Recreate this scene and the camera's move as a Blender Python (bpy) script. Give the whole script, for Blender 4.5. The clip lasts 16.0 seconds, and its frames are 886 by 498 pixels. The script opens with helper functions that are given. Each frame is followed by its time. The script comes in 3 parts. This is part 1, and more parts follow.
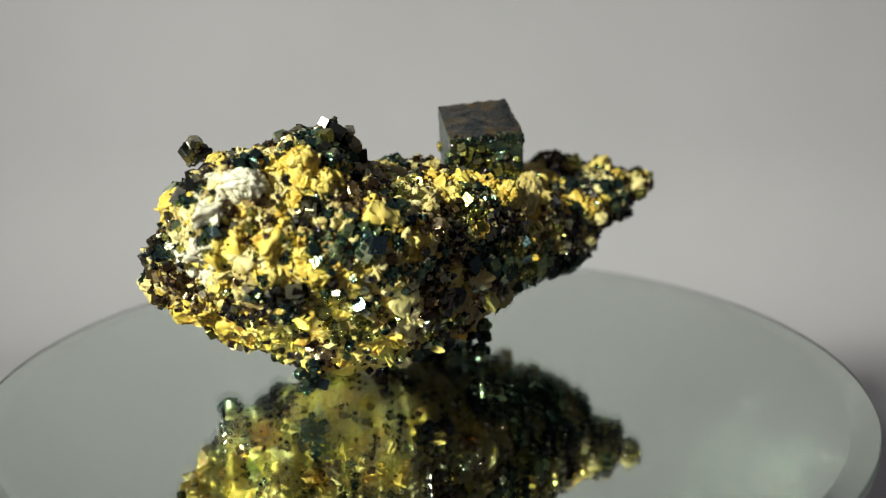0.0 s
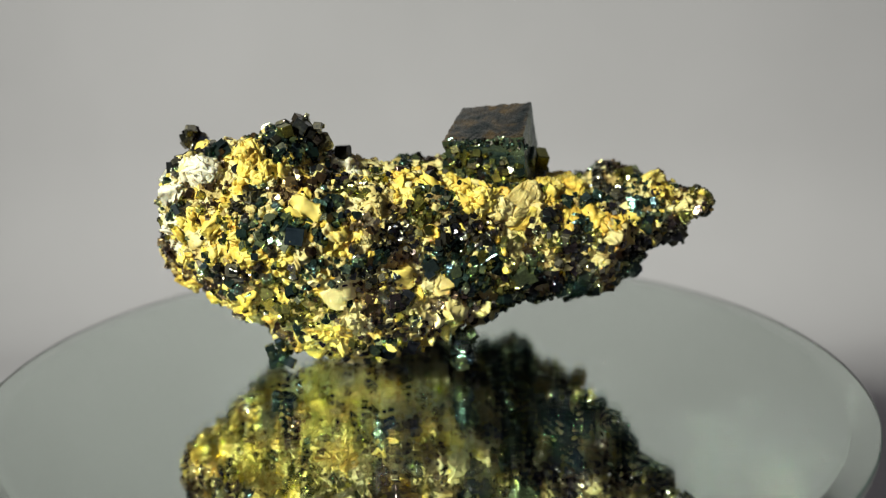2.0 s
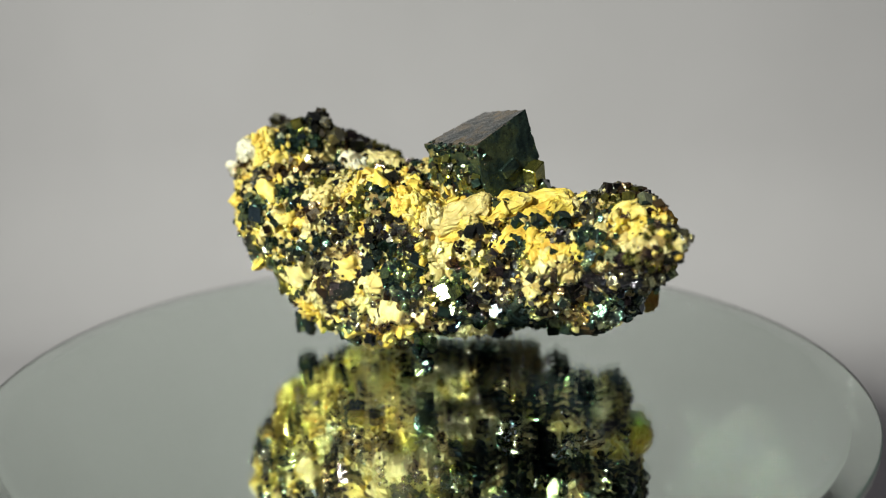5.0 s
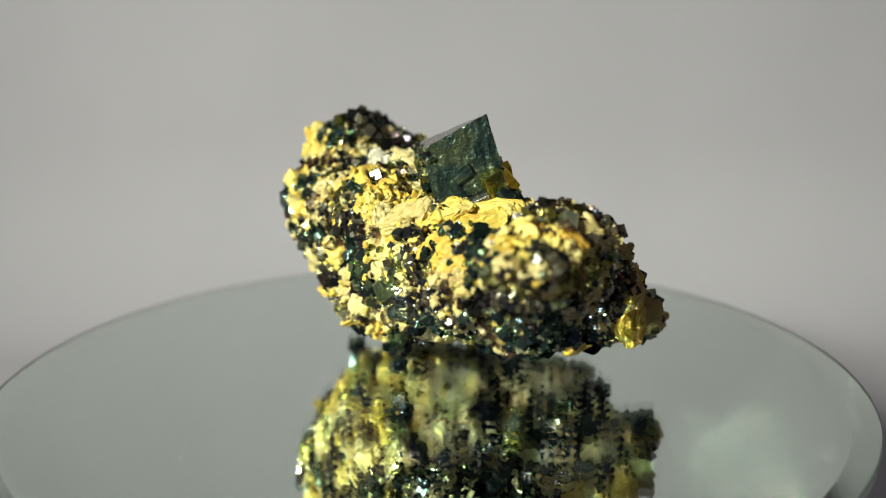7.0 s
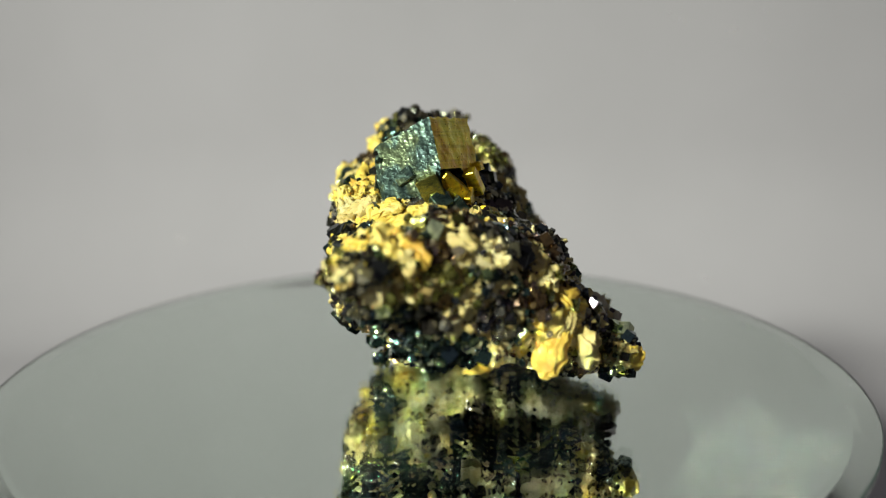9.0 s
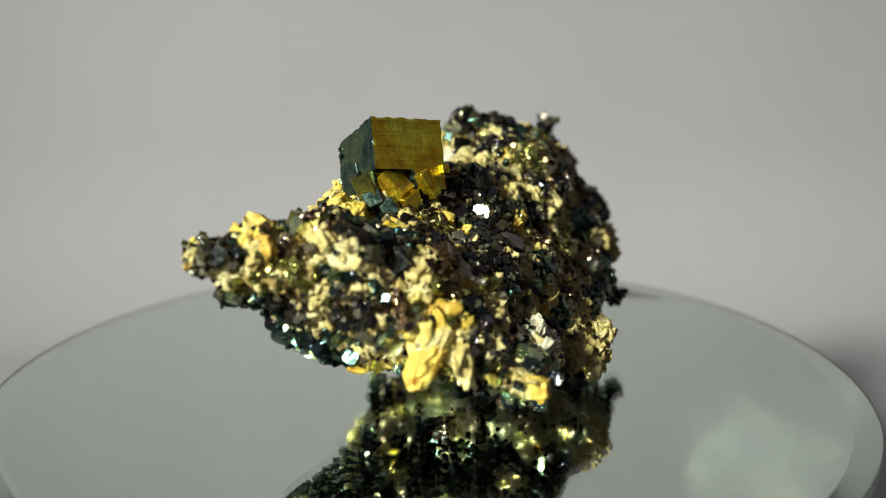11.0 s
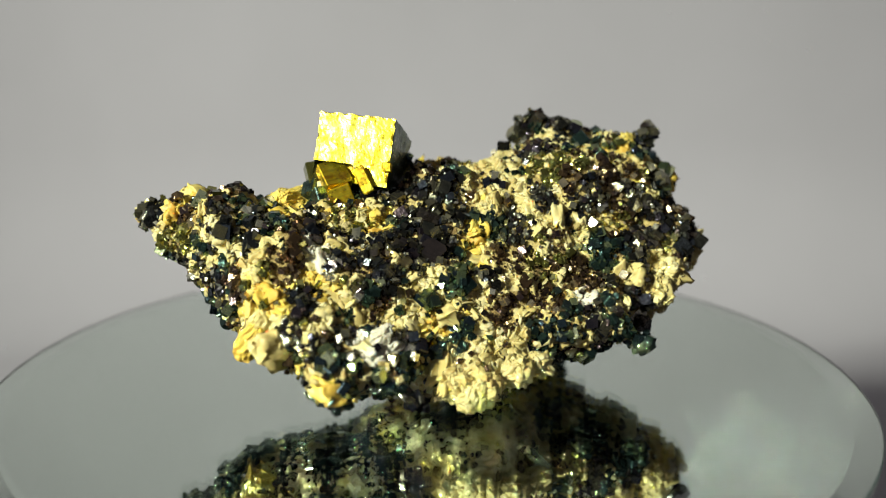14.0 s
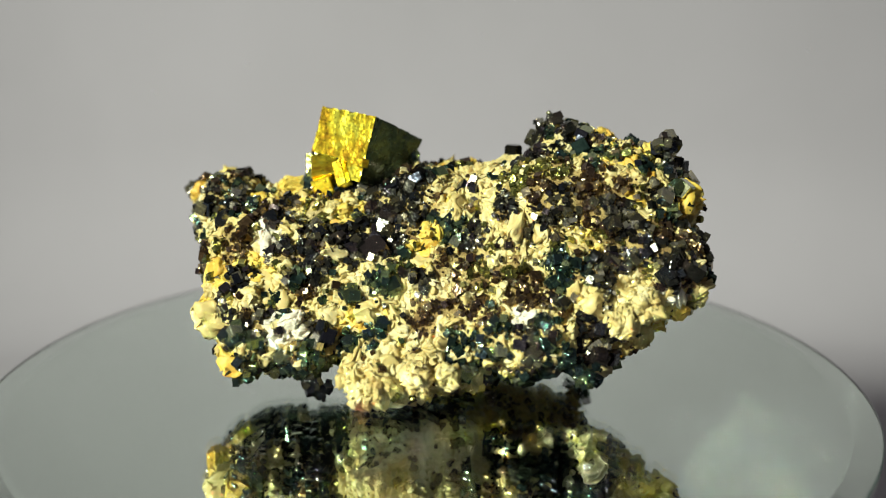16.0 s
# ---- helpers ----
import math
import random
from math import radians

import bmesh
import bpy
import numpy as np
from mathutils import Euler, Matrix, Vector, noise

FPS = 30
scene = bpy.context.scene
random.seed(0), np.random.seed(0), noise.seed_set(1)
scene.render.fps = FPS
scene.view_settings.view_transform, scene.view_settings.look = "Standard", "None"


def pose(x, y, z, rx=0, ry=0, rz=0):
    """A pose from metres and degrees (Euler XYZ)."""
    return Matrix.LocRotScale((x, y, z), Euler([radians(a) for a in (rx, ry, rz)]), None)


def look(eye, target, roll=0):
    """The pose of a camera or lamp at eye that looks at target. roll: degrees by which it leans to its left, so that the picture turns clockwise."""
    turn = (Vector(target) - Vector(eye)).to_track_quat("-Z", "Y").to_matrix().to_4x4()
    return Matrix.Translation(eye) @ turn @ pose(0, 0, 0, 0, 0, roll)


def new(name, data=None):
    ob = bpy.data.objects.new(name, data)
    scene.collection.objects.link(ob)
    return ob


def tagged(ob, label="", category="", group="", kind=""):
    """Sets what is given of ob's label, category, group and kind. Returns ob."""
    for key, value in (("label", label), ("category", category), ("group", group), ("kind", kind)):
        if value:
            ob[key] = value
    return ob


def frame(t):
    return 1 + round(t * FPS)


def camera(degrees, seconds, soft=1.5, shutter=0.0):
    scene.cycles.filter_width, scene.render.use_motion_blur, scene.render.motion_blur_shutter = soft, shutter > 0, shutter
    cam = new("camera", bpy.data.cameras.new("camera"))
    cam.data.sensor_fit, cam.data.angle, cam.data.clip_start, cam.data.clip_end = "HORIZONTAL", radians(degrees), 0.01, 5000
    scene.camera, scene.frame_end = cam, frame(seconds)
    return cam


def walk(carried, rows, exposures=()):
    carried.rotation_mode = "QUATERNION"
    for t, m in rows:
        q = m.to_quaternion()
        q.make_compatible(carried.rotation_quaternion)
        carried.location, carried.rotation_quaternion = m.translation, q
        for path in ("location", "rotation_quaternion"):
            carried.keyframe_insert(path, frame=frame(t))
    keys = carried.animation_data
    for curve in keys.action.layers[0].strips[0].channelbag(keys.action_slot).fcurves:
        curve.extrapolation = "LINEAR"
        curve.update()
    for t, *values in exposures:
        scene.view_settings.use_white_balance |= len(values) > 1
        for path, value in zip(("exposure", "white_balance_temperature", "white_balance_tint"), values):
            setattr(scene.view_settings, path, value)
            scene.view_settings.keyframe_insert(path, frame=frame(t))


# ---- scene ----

# ---------------------------------------------------------------- camera
MM = 0.001
cam = camera(54.07, 16.0, soft=1.0)
STAND = pose(0.0, -0.2002, 0.0766, 90 - 13.32, 0.42, -1.13)
walk(cam, [(0.0, STAND), (16.0, STAND)])
cam.data.dof.use_dof = True
cam.data.dof.focus_distance = 0.182
cam.data.dof.aperture_fstop = 8.5

# turntable: turns clockwise seen from above
SPEED = 14.292
AXIS = (0.0003, -0.0002)

# ---------------------------------------------------------------- light
world = bpy.data.worlds.new("room_light")
scene.world = world
world.use_nodes = True
world.node_tree.nodes["Background"].inputs["Color"].default_value = (0.89, 0.82, 1.0, 1)
world.node_tree.nodes["Background"].inputs["Strength"].default_value = 0.07

key = bpy.data.lights.new("work_lamp", "AREA")
key.shape, key.size, key.energy, key.color = "DISK", 0.19, 5.45, (0.965, 1.0, 0.89)
key.spread = radians(72)
key_ob = new("work_lamp", key)
key_ob.matrix_world = look((-0.77, -0.83, 0.60), (0.06, 0.10, -0.04))
scene.view_settings.exposure = 0.0
scene.cycles.sample_clamp_indirect = 0.0
scene.cycles.caustics_reflective = scene.cycles.caustics_refractive = True
scene.cycles.blur_glossy = 0.0
scene.cycles.max_bounces, scene.cycles.transmission_bounces, scene.cycles.glossy_bounces = 16, 14, 10


# ---------------------------------------------------------------- node materials
def material(name):
    m = bpy.data.materials.new(name)
    m.use_nodes = True
    return m, m.node_tree.nodes, m.node_tree.links, m.node_tree.nodes["Principled BSDF"]


def ramp(nodes, stops, interpolation="LINEAR"):
    r = nodes.new("ShaderNodeValToRGB")
    r.color_ramp.interpolation = interpolation
    el = r.color_ramp.elements
    while len(el) < len(stops):
        el.new(0.5)
    for e, (at, c) in zip(el, stops):
        e.position, e.color = at, (*c, 1)
    return r


def noise_node(nodes, links, scale, detail=4, rough=0.6, distortion=0.0):
    tc = nodes.new("ShaderNodeTexCoord")
    n = nodes.new("ShaderNodeTexNoise")
    n.inputs["Scale"].default_value = scale
    n.inputs["Detail"].default_value = detail
    n.inputs["Roughness"].default_value = rough
    n.inputs["Distortion"].default_value = distortion
    links.new(tc.outputs["Object"], n.inputs["Vector"])
    return n


def bump(nodes, links, height, strength, distance, bsdf):
    b = nodes.new("ShaderNodeBump")
    b.inputs["Strength"].default_value = strength
    b.inputs["Distance"].default_value = distance
    links.new(height, b.inputs["Height"])
    links.new(b.outputs["Normal"], bsdf.inputs["Normal"])
    return b


def piece_random(nodes, links):
    """A number from 0 to 1 that differs from piece to piece, whether it is an object or an island of a mesh."""
    oi, ge = nodes.new("ShaderNodeObjectInfo"), nodes.new("ShaderNodeNewGeometry")
    add, fr = nodes.new("ShaderNodeMath"), nodes.new("ShaderNodeMath")
    add.operation, fr.operation = "ADD", "FRACT"
    links.new(oi.outputs["Random"], add.inputs[0])
    links.new(ge.outputs["Random Per Island"], add.inputs[1])
    links.new(add.outputs[0], fr.inputs[0])
    return fr


def crystal_material(name, stops, rough=(0.06, 0.27)):
    """Tarnished pyrite: dark metal with a film of colour that differs from crystal to crystal."""
    m, nodes, links, b = material(name)
    rnd = piece_random(nodes, links)
    col = ramp(nodes, stops)
    links.new(rnd.outputs[0], col.inputs[0])
    n = noise_node(nodes, links, 900, 3)
    film = ramp(nodes, [(0.3, (0.6, 0.66, 0.66)), (0.5, (1.12, 1.12, 1.1)), (0.72, (1.4, 1.33, 0.95))])
    links.new(n.outputs["Fac"], film.inputs[0])
    mix = nodes.new("ShaderNodeMix")
    mix.data_type, mix.blend_type = "RGBA", "MULTIPLY"
    mix.inputs["Factor"].default_value = 1
    links.new(col.outputs[0], mix.inputs[6])
    links.new(film.outputs[0], mix.inputs[7])
    links.new(mix.outputs[2], b.inputs["Base Color"])
    mr = nodes.new("ShaderNodeMapRange")
    mr.inputs["To Min"].default_value, mr.inputs["To Max"].default_value = rough
    n2 = noise_node(nodes, links, 1500, 2)
    links.new(n2.outputs["Fac"], mr.inputs["Value"])
    links.new(mr.outputs[0], b.inputs["Roughness"])
    b.inputs["Metallic"].default_value = 0.90
    bump(nodes, links, n2.outputs["Fac"], 0.35, 0.0003, b)
    return m


def carbonate_material(name, stops, sss=0.15):
    """Siderite and dolomite: cream to rusty orange, waxy, with stains."""
    m, nodes, links, b = material(name)
    rnd = piece_random(nodes, links)
    n = noise_node(nodes, links, 160, 5, 0.65, 0.4)
    mixv = nodes.new("ShaderNodeMath")
    mixv.operation = "MULTIPLY_ADD"
    mixv.inputs[1].default_value = 0.45
    links.new(rnd.outputs[0], mixv.inputs[0])
    sub = nodes.new("ShaderNodeMath")
    sub.operation = "MULTIPLY_ADD"
    sub.inputs[1].default_value, sub.inputs[2].default_value = 1.3, -0.36
    links.new(n.outputs["Fac"], sub.inputs[0])
    links.new(sub.outputs[0], mixv.inputs[2])
    col = ramp(nodes, stops)
    links.new(mixv.outputs[0], col.inputs[0])
    links.new(col.outputs[0], b.inputs["Base Color"])
    b.inputs["Roughness"].default_value = 0.58
    b.inputs["Specular IOR Level"].default_value = 0.45
    b.inputs["Subsurface Weight"].default_value = sss
    b.inputs["Subsurface Radius"].default_value = (1.0, 0.6, 0.25)
    b.inputs["Subsurface Scale"].default_value = 0.0012
    fine = noise_node(nodes, links, 1100, 4, 0.7)
    bump(nodes, links, fine.outputs["Fac"], 0.5, 0.0004, b)
    return m


M_TEAL = crystal_material("teal_tarnished_pyrite", [(0, (0.018, 0.036, 0.030)), (0.3, (0.05, 0.095, 0.075)), (0.5, (0.035, 0.055, 0.075)), (0.72, (0.11, 0.16, 0.085)), (0.88, (0.26, 0.32, 0.15)), (1, (0.60, 0.64, 0.42))])
M_DARK = crystal_material("black_tarnished_pyrite", [(0, (0.018, 0.018, 0.016)), (0.3, (0.065, 0.065, 0.050)), (0.48, (0.036, 0.044, 0.060)), (0.62, (0.075, 0.055, 0.062)), (0.78, (0.17, 0.16, 0.095)), (0.90, (0.38, 0.36, 0.25)), (1, (0.70, 0.67, 0.55))])
M_BRONZE = crystal_material("bronze_tarnished_pyrite", [(0, (0.04, 0.026, 0.02)), (0.35, (0.13, 0.082, 0.04)), (0.55, (0.085, 0.058, 0.058)), (0.80, (0.34, 0.24, 0.10)), (1, (0.64, 0.56, 0.40))])
M_OLIVE = crystal_material("olive_tarnished_pyrite", [(0, (0.07, 0.07, 0.018)), (0.4, (0.25, 0.235, 0.06)), (0.65, (0.16, 0.18, 0.05)), (0.85, (0.46, 0.44, 0.13)), (1, (0.70, 0.67, 0.30))])
M_WHITE = carbonate_material("white_carbonate", [(0, (0.46, 0.39, 0.24)), (0.4, (0.54, 0.50, 0.35)), (1, (0.62, 0.60, 0.47))], 0.2)
M_CREAM = carbonate_material("cream_carbonate", [(0, (0.28, 0.16, 0.04)), (0.24, (0.43, 0.33, 0.10)), (0.56, (0.51, 0.43, 0.165)), (1, (0.60, 0.54, 0.30))], 0.15)
M_ORANGE = carbonate_material("orange_carbonate", [(0, (0.26, 0.09, 0.015)), (0.22, (0.50, 0.29, 0.035)), (0.50, (0.585, 0.44, 0.065)), (1, (0.64, 0.56, 0.22))], 0.15)


def rock_material():
    m, nodes, links, b = material("rusty_matrix_rock")
    n = noise_node(nodes, links, 120, 6, 0.65, 0.5)
    col = ramp(nodes, [(0.30, (0.08, 0.05, 0.018)), (0.42, (0.27, 0.18, 0.05)), (0.55, (0.46, 0.35, 0.11)), (0.75, (0.58, 0.50, 0.24))])
    links.new(n.outputs["Fac"], col.inputs[0])
    links.new(col.outputs[0], b.inputs["Base Color"])
    b.inputs["Roughness"].default_value = 0.7
    fine = noise_node(nodes, links, 700, 5, 0.7)
    bump(nodes, links, fine.outputs["Fac"], 1.0, 0.0016, b)
    return m


M_ROCK = rock_material()


def face_material(name, base, film, spots, rough, metal=0.9, relief=0.45, coat=0.45):
    """One face of the large crystal: striated metal under a thin film, pitted."""
    m, nodes, links, b = material(name)
    tc = nodes.new("ShaderNodeTexCoord")
    mp = nodes.new("ShaderNodeMapping")
    mp.inputs["Scale"].default_value = (40, 500, 900)
    links.new(tc.outputs["Object"], mp.inputs["Vector"])
    st = nodes.new("ShaderNodeTexNoise")
    st.inputs["Scale"].default_value, st.inputs["Detail"].default_value = 1.6, 4
    links.new(mp.outputs[0], st.inputs["Vector"])
    n = noise_node(nodes, links, 190, 5, 0.6, 0.6)
    col = ramp(nodes, [(0.38, base), (0.50, film), (0.62, spots)])
    links.new(n.outputs["Fac"], col.inputs[0])
    mix = nodes.new("ShaderNodeMix")
    mix.data_type, mix.blend_type = "RGBA", "MULTIPLY"
    mix.inputs["Factor"].default_value = 0.55
    tone = ramp(nodes, [(0.3, (0.45, 0.45, 0.45)), (0.6, (1.25, 1.25, 1.25))])
    links.new(st.outputs["Fac"], tone.inputs[0])
    links.new(col.outputs[0], mix.inputs[6])
    links.new(tone.outputs[0], mix.inputs[7])
    links.new(mix.outputs[2], b.inputs["Base Color"])
    b.inputs["Metallic"].default_value = metal
    spark = noise_node(nodes, links, 1500, 2, 0.5)
    mr = nodes.new("ShaderNodeMapRange")
    mr.inputs["From Min"].default_value, mr.inputs["From Max"].default_value = 0.3, 0.65
    mr.inputs["To Min"].default_value, mr.inputs["To Max"].default_value = rough * 0.7, rough * 1.1
    links.new(spark.outputs["Fac"], mr.inputs["Value"])
    links.new(mr.outputs[0], b.inputs["Roughness"])
    b.inputs["Coat Weight"].default_value, b.inputs["Coat Roughness"].default_value = coat, 0.20
    pits = noise_node(nodes, links, 520, 3, 0.7, 1.0)
    pit = ramp(nodes, [(0.56, (0, 0, 0)), (0.62, (1, 1, 1))])
    links.new(pits.outputs["Fac"], pit.inputs[0])
    add = nodes.new("ShaderNodeMath")
    add.operation = "ADD"
    links.new(st.outputs["Fac"], add.inputs[0])
    links.new(pit.outputs[0], add.inputs[1])
    add2 = nodes.new("ShaderNodeMath")
    add2.operation = "ADD"
    links.new(add.outputs[0], add2.inputs[0])
    links.new(spark.outputs["Fac"], add2.inputs[1])
    bump(nodes, links, add2.outputs[0], relief, 0.0003, b)
    return m


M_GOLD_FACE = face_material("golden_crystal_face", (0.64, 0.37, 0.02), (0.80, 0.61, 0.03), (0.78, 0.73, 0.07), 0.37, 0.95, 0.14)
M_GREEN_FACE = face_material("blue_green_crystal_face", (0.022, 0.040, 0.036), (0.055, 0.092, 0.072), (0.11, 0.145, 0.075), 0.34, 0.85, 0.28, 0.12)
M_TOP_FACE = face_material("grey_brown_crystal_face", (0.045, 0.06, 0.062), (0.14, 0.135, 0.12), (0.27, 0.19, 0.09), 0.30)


def paper_material():
    m, nodes, links, b = material("matt_grey_paper")
    n = noise_node(nodes, links, 6, 3)
    col = ramp(nodes, [(0.3, (0.390, 0.376, 0.391)), (0.7, (0.418, 0.403, 0.420))])
    links.new(n.outputs["Fac"], col.inputs[0])
    links.new(col.outputs[0], b.inputs["Base Color"])
    b.inputs["Roughness"].default_value = 0.9
    b.inputs["Specular IOR Level"].default_value = 0.1
    fine = noise_node(nodes, links, 900, 3)
    bump(nodes, links, fine.outputs["Fac"], 0.05, 0.0002, b)
    return m


def plain(name, color, rough, metal=0.0, grain=300):
    m, nodes, links, b = material(name)
    n = noise_node(nodes, links, grain, 4)
    lo, hi = [c * 0.85 for c in color], [min(1, c * 1.12) for c in color]
    col = ramp(nodes, [(0.3, lo), (0.7, hi)])
    links.new(n.outputs["Fac"], col.inputs[0])
    links.new(col.outputs[0], b.inputs["Base Color"])
    b.inputs["Roughness"].default_value, b.inputs["Metallic"].default_value = rough, metal
    return m


def glass_material():
    m, nodes, links, b = material("pale_green_glass")
    b.inputs["Base Color"].default_value = (0.93, 0.97, 0.945, 1)
    b.inputs["Roughness"].default_value = 0.0
    b.inputs["IOR"].default_value = 1.5
    b.inputs["Transmission Weight"].default_value = 1.0
    return m


def edge_material():
    m, nodes, links, b = material("dark_green_glass_edge")
    n = noise_node(nodes, links, 400, 3)
    col = ramp(nodes, [(0.3, (0.03, 0.055, 0.045)), (0.7, (0.06, 0.10, 0.085))])
    links.new(n.outputs["Fac"], col.inputs[0])
    links.new(col.outputs[0], b.inputs["Base Color"])
    b.inputs["Roughness"].default_value = 0.25
    b.inputs["Specular IOR Level"].default_value = 0.6
    return m


def silver_material():
    m, nodes, links, b = material("mirror_silvering")
    b.inputs["Base Color"].default_value = (0.79, 0.82, 0.79, 1)
    b.inputs["Metallic"].default_value = 1.0
    b.inputs["Roughness"].default_value = 0.0
    return m


# ---------------------------------------------------------------- mesh helpers
def part(name, bm, mat, parent=None, label="", smooth=False):
    me = bpy.data.meshes.new(name)
    bm.normal_update()
    bm.to_mesh(me)
    bm.free()
    for m in (mat if isinstance(mat, (list, tuple)) else [mat]):
        me.materials.append(m)
    if smooth:
        me.polygons.foreach_set("use_smooth", [True] * len(me.polygons))
    ob = new(name, me)
    ob.parent = parent
    if label:
        tagged(ob, label)
    return ob


def mesh_part(name, verts, faces, mats, index, parent, smooth=False):
    """A joined mesh from arrays, with a material index for each face."""
    me = bpy.data.meshes.new(name)
    me.from_pydata(verts, [], faces)
    for m in mats:
        me.materials.append(m)
    if index is not None:
        me.polygons.foreach_set("material_index", np.asarray(index, dtype=np.int32))
    if smooth:
        me.polygons.foreach_set("use_smooth", [True] * len(me.polygons))
    me.update()
    ob = new(name, me)
    ob.parent = parent
    return ob


def turned(profile, steps=160):
    """A bmesh turned round z from a profile of (radius, height), closed where the radius is 0."""
    bm = bmesh.new()
    rings = []
    for r, z in profile:
        if r < 1e-9:
            rings.append([bm.verts.new((0, 0, z))])
        else:
            rings.append([bm.verts.new((r * math.cos(2 * math.pi * i / steps), r * math.sin(2 * math.pi * i / steps), z)) for i in range(steps)])
    for a, b in zip(rings, rings[1:]):
        for i in range(steps):
            j = (i + 1) % steps
            if len(a) == 1 and len(b) > 1:
                bm.faces.new((a[0], b[j], b[i]))
            elif len(b) == 1 and len(a) > 1:
                bm.faces.new((a[i], a[j], b[0]))
            elif len(a) > 1:
                bm.faces.new((a[i], a[j], b[j], b[i]))
    bmesh.ops.recalc_face_normals(bm, faces=bm.faces)
    return bm


# ---------------------------------------------------------------- the setting: paper sweep
GROUND = -0.110
def paper_sweep():
    bm = bmesh.new()
    back, r, top = 0.42, 0.12, 1.0
    line = [(-1.2, GROUND)] + [(-1.2 + (back - r + 1.2) * k / 6, GROUND) for k in range(1, 7)]
    for k in range(1, 25):
        a = math.pi / 2 * k / 24
        line.append((back - r + r * math.sin(a), GROUND + r - r * math.cos(a)))
    line += [(back, GROUND + r + (top - GROUND - r) * k / 6) for k in range(1, 7)]
    xs = [-1.3 + 2.6 * k / 26 for k in range(27)]
    grid = [[bm.verts.new((x, y, z)) for x in xs] for y, z in line]
    for a, b in zip(grid, grid[1:]):
        for i in range(len(xs) - 1):
            bm.faces.new((a[i], a[i + 1], b[i + 1], b[i]))
    under = [[bm.verts.new((v.co.x, v.co.y + 0.0008, v.co.z - 0.0008)) for v in row] for row in grid]
    for a, b in zip(under, under[1:]):
        for i in range(len(xs) - 1):
            bm.faces.new((a[i], b[i], b[i + 1], a[i + 1]))
    ob = part("backdrop", bm, paper_material(), smooth=True)
    return tagged(ob, "matt light grey paper sweep curving up behind the turntable", "backdrop", kind="structure")


paper_sweep()

# ---------------------------------------------------------------- turntable and mirror
def turntable():
    root = new("turntable")
    root.location = (AXIS[0], AXIS[1], GROUND)
    tagged(root, "black round motor turntable standing on grey paper", "turntable")
    body = turned([(0, 0), (0.088, 0), (0.0905, 0.002), (0.0905, 0.094), (0.089, 0.0965), (0, 0.0965)])
    part("housing", body, plain("black_plastic", (0.02, 0.02, 0.022), 0.4), root)
    platter = turned([(0, 0.0980), (0.091, 0.0980), (0.0925, 0.0990), (0.0925, 0.1065), (0.0915, 0.1075), (0, 0.1075)])
    part("platter", platter, plain("black_rubber", (0.018, 0.018, 0.02), 0.6), root)
    return root


def mirror_disc():
    root = new("mirror_disc")
    tagged(root, "round glass mirror lying flat on the black turntable", "mirror")
    g = turned([(0, 0.0008), (0.0940, 0.0008), (0.0997, 0.0000), (0.1, -0.0002), (0.1, -0.0016), (0.0998, -0.0018), (0, -0.0018)], 256)
    for f in g.faces:
        c = f.calc_center_median()
        f.material_index = 1 if math.hypot(c.x, c.y) > 0.0997 else 0
    part("glass", g, [glass_material(), edge_material()], root, "clear glass with a dark green rim")
    s = turned([(0, -0.00186), (0.0997, -0.00186), (0.0997, -0.0020), (0, -0.0020)], 256)
    part("silvering", s, silver_material(), root, "bright silver mirror coating")
    b = turned([(0, -0.00205), (0.0994, -0.00205), (0.0994, -0.0022), (0, -0.0022)], 128)
    part("backing", b, plain("grey_mirror_paint", (0.12, 0.13, 0.13), 0.6), root)
    rng = random.Random(4)
    bm = bmesh.new()
    for _ in range(26):
        a, d = rng.uniform(0, 2 * math.pi), 0.09 * math.sqrt(rng.random())
        s = rng.uniform(0.00006, 0.00016)
        bmesh.ops.create_icosphere(bm, subdivisions=1, radius=s, matrix=pose(d * math.cos(a), d * math.sin(a), 0.0008 + s * 0.6))
    dust = part("dust", bm, plain("pale_dust", (0.6, 0.6, 0.58), 0.9), root)
    tagged(dust, kind="stuff")
    return root


TURNTABLE = turntable()
MIRROR = mirror_disc()

# ---------------------------------------------------------------- the mineral specimen
# Its own axes in millimetres: u along the tail, v across, z up from the rim of the mirror.
SPECIMEN = new("mineral_specimen")
tagged(SPECIMEN, "yellow and cream carbonate rock crusted with dark iridescent pyrite crystals", "mineral specimen")

BLOBS = []


def blob(u, v, z, ru, rv, rz):
    BLOBS.append((u, v, z, ru, rv, rz))


# from the blunt end to the tip of the tail
blob(-50.9, 3.5, 29.9, 13.6, 13.4, 12.9)
blob(-46.4, -5.8, 41.2, 15.0, 14.6, 14.6)
blob(-38.9, 9.1, 22.3, 16.6, 14.9, 14.9)
blob(-36.3, -4.2, 35.4, 20.9, 20.9, 20.8)
blob(-29.6, 6.4, 43.9, 13.4, 10.2, 10.2)
blob(-25.5, -17.2, 36.2, 23.5, 13.3, 13.2)
blob(-33.0, -9.2, 45.4, 14.1, 13.9, 13.9)
blob(-18.9, 3.5, 22.5, 26.9, 21.6, 21.6)
blob(-26.0, 21.1, 18.4, 18.6, 11.0, 10.3)
blob(-21.2, -7.6, 26.0, 18.4, 18.4, 18.5)
blob(-21.6, -1.5, 29.6, 22.5, 22.4, 22.4)
blob(-2.9, -11.4, 39.3, 20.2, 12.3, 10.7)
blob(-10.4, 15.5, 18.4, 17.8, 17.8, 17.8)
